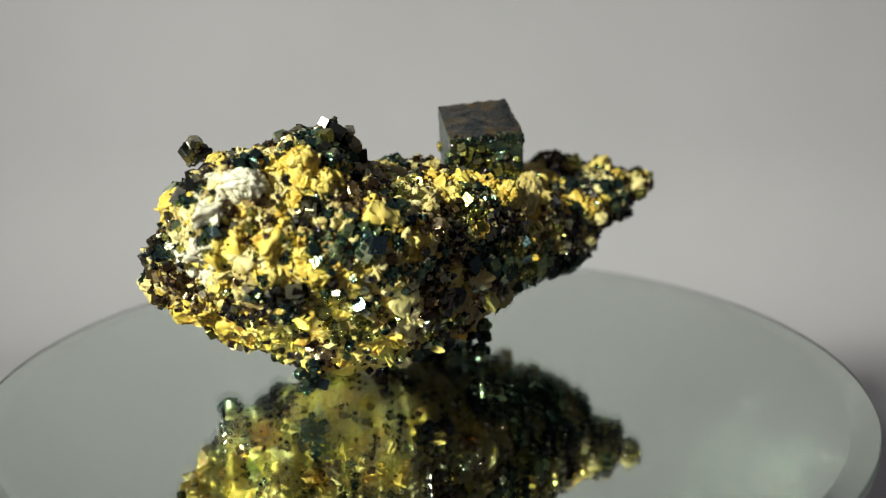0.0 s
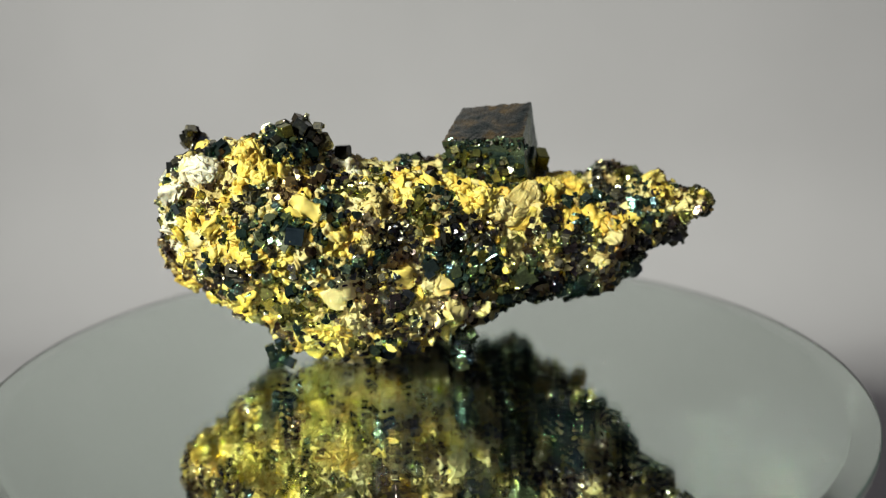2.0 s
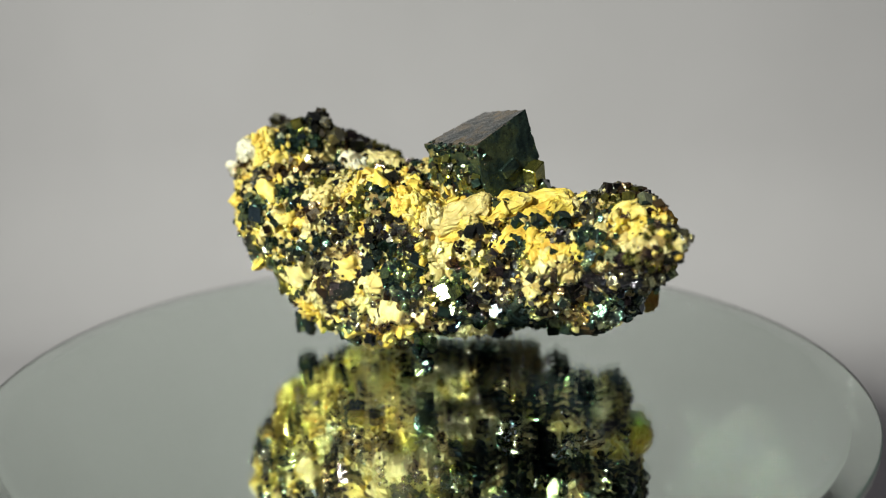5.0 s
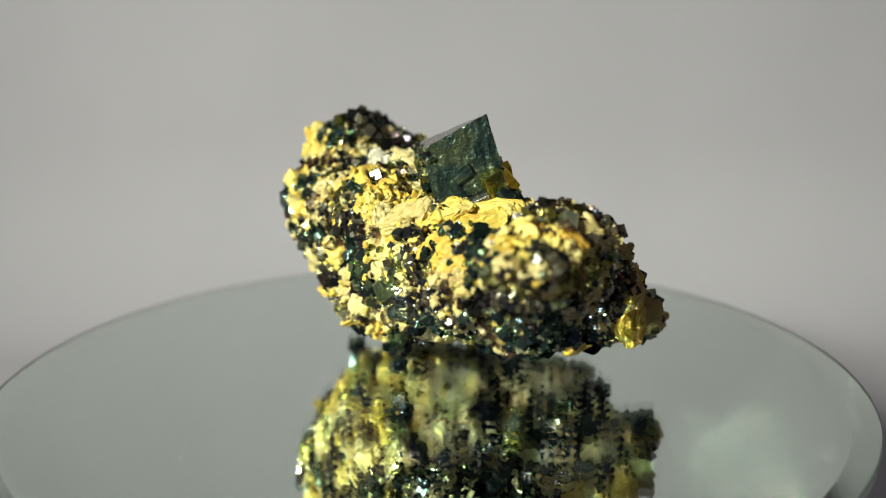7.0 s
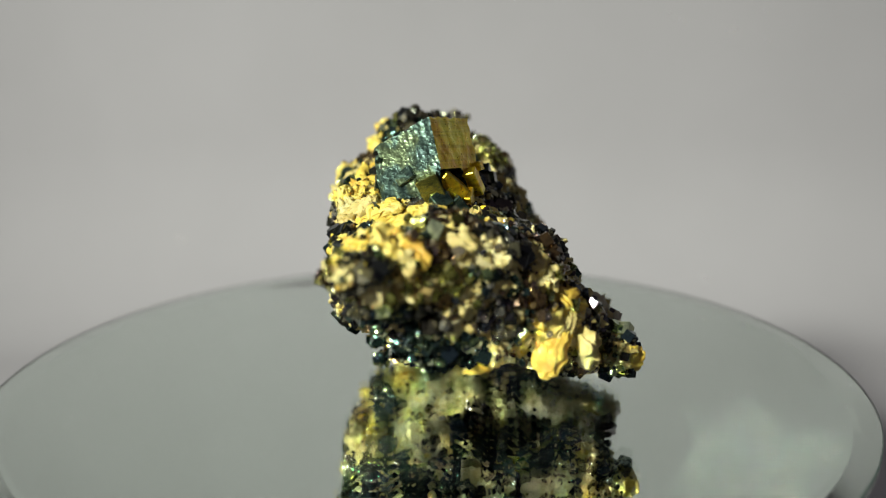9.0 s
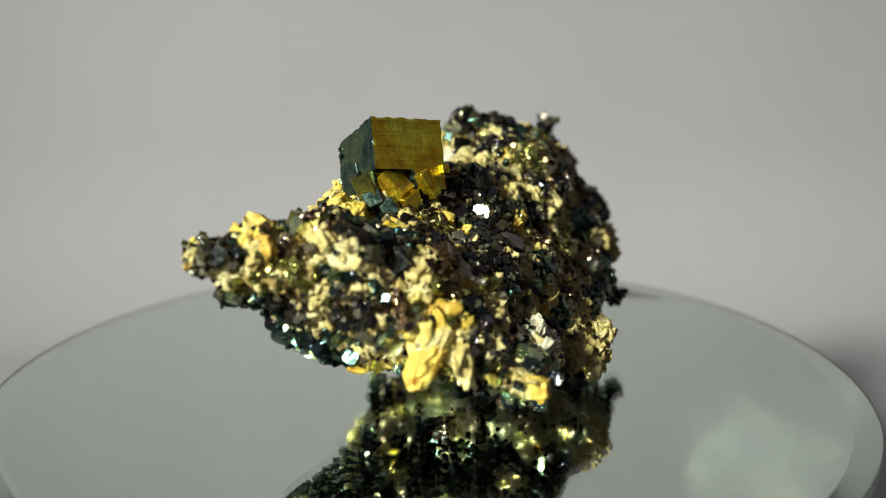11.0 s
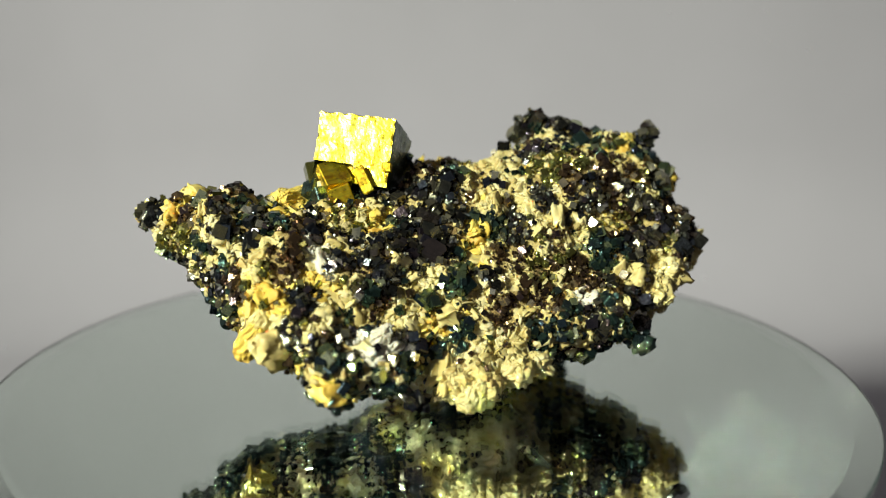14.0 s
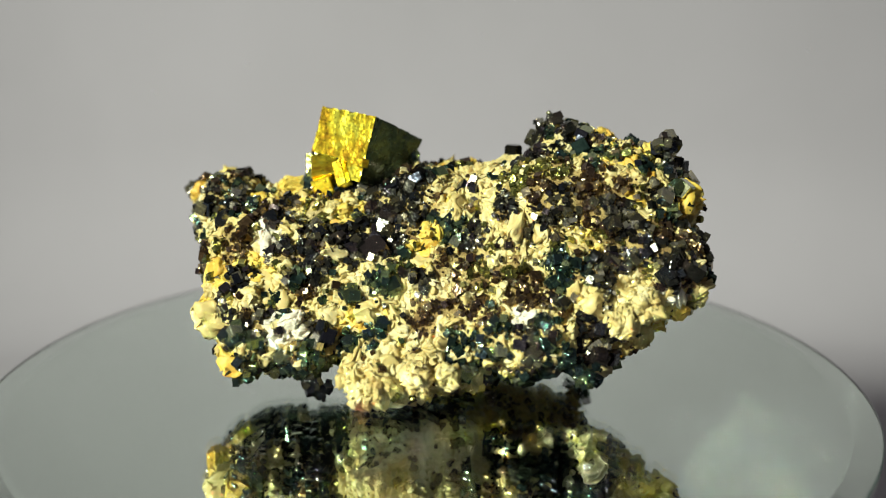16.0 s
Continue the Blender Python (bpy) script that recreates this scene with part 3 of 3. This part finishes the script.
def clump_of(points):
    """The clump that each point belongs to, and how far from its middle it lies."""
    index, far = [], []
    for k in range(0, len(points), 4000):
        d2 = ((points[k:k + 4000, None, :] - CLUMP_AT[None]) ** 2).sum(2)
        index.append(d2.argmin(1))
        far.append(np.sqrt(d2.min(1)))
    return np.concatenate(index), np.concatenate(far)


quad_at = rock_v[np.array(rock_q)].mean(1)
quad_clump, _ = clump_of(quad_at)
BED = {"white": 1, "cream": 2, "orange": 3}
mesh_part("matrix_rock", (rock_v * MM).tolist(), rock_q, [M_ROCK, M_WHITE, M_CREAM, M_ORANGE], [BED.get(CLUMP_KIND[c], 0) for c in quad_clump], SPECIMEN, smooth=True)


# crystal and grain shapes, of size 1
def crystal_shape(seed):
    rng = random.Random(seed)
    bm = bmesh.new()
    bmesh.ops.create_cube(bm, size=1)
    sc = [rng.uniform(0.72, 1.15) for _ in range(3)]
    for v in bm.verts:
        v.co = Vector([c * s for c, s in zip(v.co, sc)])
    if seed % 6 == 0:
        bmesh.ops.bevel(bm, geom=bm.verts[:], offset=rng.uniform(0.16, 0.36), affect="VERTICES", segments=1)
    else:
        bmesh.ops.bevel(bm, geom=bm.edges[:], offset=rng.uniform(0.03, 0.09), affect="EDGES", segments=1)
    if seed % 4 == 1:
        extra = bmesh.ops.create_cube(bm, size=rng.uniform(0.45, 0.7), matrix=Matrix.Translation((rng.uniform(0.3, 0.5), rng.uniform(-0.4, 0.4), rng.uniform(0.2, 0.45))) @ pose(0, 0, 0, rng.uniform(0, 90), rng.uniform(0, 90), 0))
    return bm


def grain_shape(seed, cuts=3):
    """A lumpy saddle-shaped carbonate rhomb."""
    rng = random.Random(seed)
    bm = bmesh.new()
    bmesh.ops.create_cube(bm, size=1)
    bmesh.ops.subdivide_edges(bm, edges=bm.edges[:], cuts=cuts, use_grid_fill=True)
    off = Vector((rng.uniform(0, 50), rng.uniform(0, 50), rng.uniform(0, 50)))
    sh = rng.uniform(0.15, 0.45)
    flat = rng.uniform(0.35, 0.85)
    for v in bm.verts:
        c = v.co.copy()
        c += 0.36 * noise.noise_vector(c * 1.9 + off) + 0.12 * noise.noise_vector(c * 5.1 + off) + (0.05 * noise.noise_vector(c * 11 + off) if cuts > 2 else Vector())
        c = c.lerp(c.normalized() * 0.58, 0.22)
        v.co = Vector((c.x + sh * c.y, c.y, flat * (c.z + 0.25 * (c.x * c.x - c.y * c.y))))
    return bm


def arrays(bm):
    bm.verts.ensure_lookup_table()
    v = np.array([x.co[:] for x in bm.verts])
    f = [[x.index for x in face.verts] for face in bm.faces]
    return v, f


N_CRYSTAL, N_GRAIN = 12, 10
crystal_arrays = [arrays(crystal_shape(s)) for s in range(N_CRYSTAL)]
grain_arrays = [arrays(grain_shape(s)) for s in range(N_GRAIN)]
big_grain_arrays = [arrays(grain_shape(s, 6)) for s in range(20, 28)]
crystal_list = [M_DARK, M_TEAL, M_BRONZE, M_OLIVE]
grain_list = [M_WHITE, M_CREAM, M_ORANGE]


CUBE_AT = Vector((15.71, 2.74, 52.28))
CUBE_TURN = pose(0, 0, 0, 16.56, -5.41, -17.41)
CUBE_BACK = CUBE_TURN.inverted()
rng = random.Random(11)
crystals, grains = [], []


def any_turn():
    return Euler((rng.uniform(0, 6.3), rng.uniform(0, 6.3), rng.uniform(0, 6.3))).to_matrix()


P, N = sample_surface(27000, 5)
near_clump, off_middle = clump_of(P + np.random.RandomState(3).normal(0, 0.5, P.shape))
for p, n, c, off in zip(P.tolist(), N.tolist(), near_clump.tolist(), off_middle.tolist()):
    if p[2] < 1.8 and n[2] < -0.5:
        continue
    q = CUBE_BACK @ (Vector(p) - CUBE_AT)
    if abs(q.x) < 8.4 and abs(q.y) < 8.2 and -8 < q.z < 7:
        continue
    kind = CLUMP_KIND[c]
    if n[2] < -0.3 and p[0] < 8 and kind in CRYSTAL_MATS and c % 4 == 0:
        kind = "orange" if p[1] < 12 else "cream"
    tilt = Vector(n).to_track_quat("Z", "Y").to_matrix() @ Euler((rng.gauss(0, 0.5), rng.gauss(0, 0.5), rng.uniform(0, 6.3))).to_matrix()
    # carbonate is rarer where v > 3, partly painting in the hollow's shade
    if kind in CRYSTAL_MATS and rng.random() < (0.04 if p[1] > 3 else 0.14):
        # carbonate shows between the crystals
        grains.append((rng.uniform(0.8, 1.7), Vector(p) + Vector(n) * rng.uniform(0.0, 0.7), tilt, "cream" if p[1] > 3 or rng.random() < 0.7 else "orange"))
    elif kind in CRYSTAL_MATS:
        size = CLUMP_SIZE[c] * min(2.5, max(0.55, rng.lognormvariate(-0.04, 0.40)))
        if kind in ("bronze", "olive"):
            size *= 0.72
        # a clump stands proud in its middle
        at = Vector(p) + Vector(n) * (0.2 * size + rng.uniform(-0.2, 0.6) + max(0.0, 0.6 - 0.4 * off))
        crystals.append((size, at, tilt, kind))
    elif rng.random() < 0.045:
        # stray crystals sprinkled over the carbonate
        size = rng.uniform(0.7, 1.7)
        crystals.append((size, Vector(p) + Vector(n) * rng.uniform(0.5, 1.1), tilt, rng.choice(("dark", "dark", "teal", "olive", "bronze"))))
    elif rng.random() < 0.75:
        size = CLUMP_SIZE[c] * min(4.5, max(0.8, rng.lognormvariate(0.24, 0.44)))
        at = Vector(p) + Vector(n) * (rng.uniform(-0.25, 0.3) - 0.10 * size)
        grains.append((size, at, tilt, kind))


def single(u, v, z, size, kind):
    crystals.append((size, Vector((u, v, z)), any_turn(), kind))


def tuft(u, v, z, reach, count, size, kind):
    """A knot of crystals grown together."""
    for _ in range(count):
        d = Vector((rng.gauss(0, 1), rng.gauss(0, 1), rng.gauss(0, 1))).normalized() * reach * rng.uniform(0.3, 1)
        single(u + d.x, v + d.y, z + d.z, size * rng.uniform(0.6, 1.2), kind)


def lump(u, v, z, size, kind):
    """A mass of carbonate: one body with smaller blades grown over it."""
    grains.append((size * 0.8, Vector((u, v, z)), any_turn(), kind))
    for _ in range(int(11 * size)):
        d = Vector((rng.gauss(0, 1), rng.gauss(0, 1), rng.gauss(0, 1))).normalized() * size * rng.uniform(0.30, 0.42)
        grains.append((rng.uniform(1.2, 3.2) if kind == "white" else rng.uniform(0.9, 2.4), Vector((u, v, z)) + d, any_turn(), kind))


# crystals that stand out on the top, the ends and the underside
single(-26.2, -11.7, 59.0, 3.0, "dark")
single(-29.5, -14.0, 58.3, 2.6, "olive")
single(-27.5, -8.0, 58.8, 2.8, "dark")
single(-22.0, -9.0, 55.3, 3.0, "dark")
single(-35.4, -3.2, 57.6, 2.4, "teal")
single(-31.0, -17.0, 56.3, 2.3, "dark")
single(-18.5, -5.0, 52.6, 2.8, "dark")
single(14.8, -17.6, 31.2, 4.6, "teal")
single(46.0, 15.3, 45.6, 2.8, "olive")
single(55.5, 9.0, 44.6, 2.3, "bronze")
single(42.0, 11.0, 45.0, 3.0, "dark")
single(1.0, -12.0, 47.5, 3.2, "dark")
tuft(-53.0, -2.0, 55.5, 2.6, 22, 1.9, "dark")
tuft(59.5, -4.5, 38.0, 2.6, 20, 1.5, "olive")
tuft(-25.5, -10.0, 57.0, 3.6, 26, 1.9, "dark")
tuft(-33.0, -13.0, 56.0, 3.0, 18, 1.6, "olive")
tuft(-34.5, -11.5, 6.0, 3.0, 24, 1.9, "teal")
tuft(-54.0, 3.0, 44.0, 3.0, 18, 1.9, "teal")
tuft(8.0, -10.0, 9.5, 3.2, 24, 2.0, "teal")
tuft(7.5, -10.0, 4.5, 2.6, 22, 1.8, "teal")
tuft(22.0, 46.0, 13.0, 3.2, 24, 1.8, "teal")
tuft(8.0, 41.0, 9.0, 3.0, 20, 1.7, "dark")
tuft(-43.0, 26.0, 13.5, 3.0, 20, 1.8, "teal")
# larger pieces of carbonate
for u, v, z, size, kind in ((-50, -14, 51, 5, "cream"), (-46, -17, 50, 5, "white"), (-53, -9, 50, 4.5, "cream"), (-36, -19, 54, 6, "orange"), (-33, -21, 50, 5, "orange"),
                            (12, -16, 43, 5.5, "orange"), (16, -14.5, 41, 5, "cream"), (-52, 17, 26, 8, "cream"), (-49, 20, 23, 7, "cream"),
                            (-6, 41.5, 11, 7, "cream"), (-13, 39, 13, 6.5, "cream"), (0, 40.5, 12, 6, "cream"), (-18, 36, 13, 5, "cream"), (-3, 43, 9.5, 5, "cream")):
    lump(u, v, z, size, kind)


def spread(items, shapes, mats, index, part_name, crust_name, how_many, large=None):
    """The largest pieces become parts of their own; the small ones are joined into one crust."""
    items.sort(key=lambda x: -x[0])
    shared = {}
    for i, (size, at, tilt, kind) in enumerate(items[:how_many]):
        k = i % len(large or shapes)
        if (k, kind) not in shared:
            v, f = (large or shapes)[k]
            me = bpy.data.meshes.new(part_name)
            me.from_pydata((v * MM).tolist(), [], f)
            me.materials.append(mats[index[kind]])
            if large:
                me.polygons.foreach_set("use_smooth", [True] * len(me.polygons))
            me.update()
            shared[k, kind] = me
        ob = new(part_name, shared[k, kind])
        ob.parent = SPECIMEN
        ob.matrix_basis = Matrix.LocRotScale(at * MM, tilt.to_quaternion(), Vector((size, size, size)))
    verts, faces, slots, base = [], [], [], 0
    for i, (size, at, tilt, kind) in enumerate(items[how_many:]):
        v, f = shapes[i % len(shapes)]
        m = np.array(tilt)
        verts.append((v * size @ m.T + np.array(at)) * MM)
        faces += [[x + base for x in face] for face in f]
        slots += [index[kind]] * len(f)
        base += len(v)
    ob = mesh_part(crust_name, np.concatenate(verts).tolist(), faces, mats, slots, SPECIMEN, smooth=large is not None)
    tagged(ob, kind="stuff")


for _ in range(420):
    x, z = rng.uniform(-9.5, 7.5), rng.uniform(-9.0, 5.8)
    if z > 1.0 - 0.35 * x + rng.uniform(-1.5, 1.5):
        continue
    at = CUBE_AT + (CUBE_TURN @ Vector((x, -7.7 - rng.uniform(-0.3, 1.0), z)))
    single(at.x, at.y, at.z, rng.uniform(0.8, 2.0), rng.choice(("olive", "dark", "olive", "teal")))

# glinting small crystals along the drawn-down edge of the cube
for _ in range(170):
    e = rng.random() ** 0.7
    rim = Vector((16.83 * (e - 0.5), -7.92, 7.5)) + e * Vector((0.53, 1.55, -2.98)) + (1 - e) * Vector((-0.62, -1.24, -1.51))
    rim += Vector((rng.gauss(0, 0.3), rng.uniform(-0.3, 1.1), rng.uniform(-1.6, 0.0) if e < 0.75 else rng.uniform(-5.0, 0.0)))
    at = CUBE_AT + (CUBE_TURN @ rim)
    single(at.x, at.y, at.z, rng.uniform(0.4, 0.9), rng.choice(("teal", "dark", "teal")))


spread(crystals, crystal_arrays, crystal_list, CRYSTAL_MATS, "pyrite_crystal", "crystal_crust", 300)
spread(grains, grain_arrays, grain_list, ROCK_MATS, "carbonate_grain", "carbonate_crust", 300, big_grain_arrays)


def big_cube():
    """The large pyrite cube, a different tarnish on each face, with chipped edges."""
    bm = bmesh.new()
    bmesh.ops.create_cube(bm, size=1)
    bmesh.ops.subdivide_edges(bm, edges=bm.edges[:], cuts=35, use_grid_fill=True)
    side = [v for v in bm.verts if sum(abs(c) > 0.499 for c in v.co) > 1]
    bm.verts.index_update()
    ridge = {v.index for v in side}
    for v in bm.verts:
        x, y, z = v.co
        # the far upper edge is drawn down, more at one end
        w, e = max(0.0, 0.5 - y) * (0.5 + z), 0.5 + x
        c = Vector((x * 16.83, y * 15.84, z * 14.99)) + w * (e * Vector((0.53, 1.55, -2.98)) + (1 - e) * Vector((-0.62, -1.24, -1.51)))
        # a recess in the golden face, where smaller crystals have grown
        if y > 0.499 and x > -0.08 + 0.22 * (z + 0.5) and z < -0.24:
            c.y -= 2.4
        # steps in the growth of the faces
        if y > 0.499 and z > -0.24:
            c.y += 0.10 * noise.noise(Vector((x * 3.0, 0, z * 9.0)))
        if x > 0.499:
            c.x += 0.09 * noise.noise(Vector((3, y * 14.0, z * 2.5)))
        c += noise.noise_vector(c * 0.42) * 0.12 + noise.noise_vector(c * 1.5) * 0.05
        if v.index in ridge:
            c *= 1 - 0.045 * max(0.0, noise.noise(c * 0.7) + 0.05)
        v.co = c * MM
    bm.normal_update()
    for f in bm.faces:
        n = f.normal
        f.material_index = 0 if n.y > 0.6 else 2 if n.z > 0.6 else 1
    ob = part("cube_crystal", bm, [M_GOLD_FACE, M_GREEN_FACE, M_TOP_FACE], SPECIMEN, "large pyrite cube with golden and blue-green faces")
    ob.matrix_basis = Matrix.Translation(CUBE_AT * MM) @ CUBE_TURN
    return ob


def side_crystal(x, y, z, sx, sy, sz, turn, mat):
    """A smaller crystal grown against the large cube; placed in the axes of the cube, in millimetres."""
    bm = bmesh.new()
    bmesh.ops.create_cube(bm, size=1)
    for v in bm.verts:
        v.co = Vector((v.co.x * sx, v.co.y * sy, v.co.z * sz)) * MM
    bmesh.ops.bevel(bm, geom=bm.edges[:], offset=0.0002, affect="EDGES", segments=1)
    ob = part("side_crystal", bm, mat, CUBE)
    ob.matrix_basis = Matrix.Translation(Vector((x, y, z)) * MM) @ pose(0, 0, 0, *turn)


def blade(a, b, wide, thick, lean, mat):
    """A long blade of carbonate from a to b, ribbed along its length."""
    a, b = Vector(a), Vector(b)
    bm = bmesh.new()
    bmesh.ops.create_cube(bm, size=1)
    bmesh.ops.subdivide_edges(bm, edges=bm.edges[:], cuts=15, use_grid_fill=True)
    length = (b - a).length * 1.15
    for v in bm.verts:
        c = v.co.lerp(v.co.normalized() * 0.56, 0.75)
        c = Vector((c.x * length, c.y * wide, c.z * thick))
        c += noise.noise_vector(c * 0.35 + a) * 0.9 + noise.noise_vector(Vector((c.x * 0.35, c.y * 1.6, c.z * 1.6)) + b) * 0.55 + noise.noise_vector(c * 2.2) * 0.22
        v.co = c * MM
    ob = part("carbonate_blade", bm, mat, SPECIMEN, "waxy carbonate blade", smooth=False)
    ob.matrix_basis = Matrix.Translation((a + b) / 2 * MM) @ (b - a).to_track_quat("X", "Z").to_matrix().to_4x4() @ pose(0, 0, 0, lean, 0, 0)


blade((19, -13, 37), (29, -1, 44), 6.5, 4.5, 20, M_ORANGE)
blade((31, -10, 36), (35, 5, 43), 7.0, 4.5, 10, M_ORANGE)
blade((17, -14, 39), (24, -7, 44), 6.0, 4.5, 30, M_CREAM)
blade((25, 2, 42), (34, 9, 44), 6.0, 4.0, 0, M_ORANGE)
blade((37, 33, 24), (41, 31, 16), 5.5, 4.5, 0, M_ORANGE)
blade((35, 34, 27), (38, 33, 21), 5.0, 4.0, 30, M_CREAM)
blade((13, 39.5, 23), (17.5, 40.5, 18), 4.6, 3.2, 0, M_WHITE)
blade((-52, -12, 50), (-46, -18, 52), 5.0, 4.0, 0, M_WHITE)
blade((-37, -20, 50), (-35, -18, 55), 5.0, 4.0, 0, M_ORANGE)
blade((-20, -4, 50), (-12, 0, 48), 5.0, 4.0, 0, M_CREAM)
CUBE = big_cube()
side_crystal(4.0, 5.8, -7.2, 6.0, 6.0, 6.4, (38, 22, 34), M_GOLD_FACE)
side_crystal(8.2, 6.0, -9.8, 3.6, 3.8, 3.6, (20, -18, 50), M_GREEN_FACE)
side_crystal(-3.4, 8.6, -6.6, 2.6, 2.8, 6.0, (0, 34, 6), M_GOLD_FACE)
side_crystal(-8.0, 8.0, -3.2, 2.0, 2.2, 2.0, (0, 5, 3), M_GOLD_FACE)
side_crystal(1.4, 7.4, -10.4, 5.0, 4.5, 4.5, (-14, 30, 12), M_GOLD_FACE)
side_crystal(5.4, 8.0, -11.2, 3.6, 3.4, 3.6, (30, 14, 40), M_GREEN_FACE)
side_crystal(9.0, 5.0, -6.4, 3.0, 4.6, 5.0, (12, 20, 25), M_OLIVE)
side_crystal(8.5, -0.4, -2.8, 1.8, 4.4, 2.6, (20, 0, 0), M_GREEN_FACE)
side_crystal(8.5, 1.6, -9.4, 3.4, 4.6, 3.2, (10, 25, 0), M_TOP_FACE)


def motions():
    """Mirror and specimen turn together; the mirror lies a little askew, so both rock once a turn."""
    steps = 32
    high = radians(49)
    askew = Matrix.Rotation(radians(0.49), 4, Vector((math.sin(high), -math.cos(high), 0)))
    rows, disc = [], []
    for i in range(steps + 1):
        t = 16.0 * i / steps
        a = -SPEED * t
        rise = 0.00025 + 0.00055 * math.cos(radians(25 - a))
        rows.append((t, pose(AXIS[0], AXIS[1], rise, 0, 0, a) @ askew @ pose(0, 0, 0, 0, 0, 26.4)))
        b = radians(178 + a)
        disc.append((t, pose(AXIS[0] - 0.0008 + 0.0003 * math.cos(b), AXIS[1] + 0.0003 * math.sin(b), rise + 0.0003, 0, 0, a) @ askew))
    walk(SPECIMEN, rows)
    walk(MIRROR, disc)


motions()
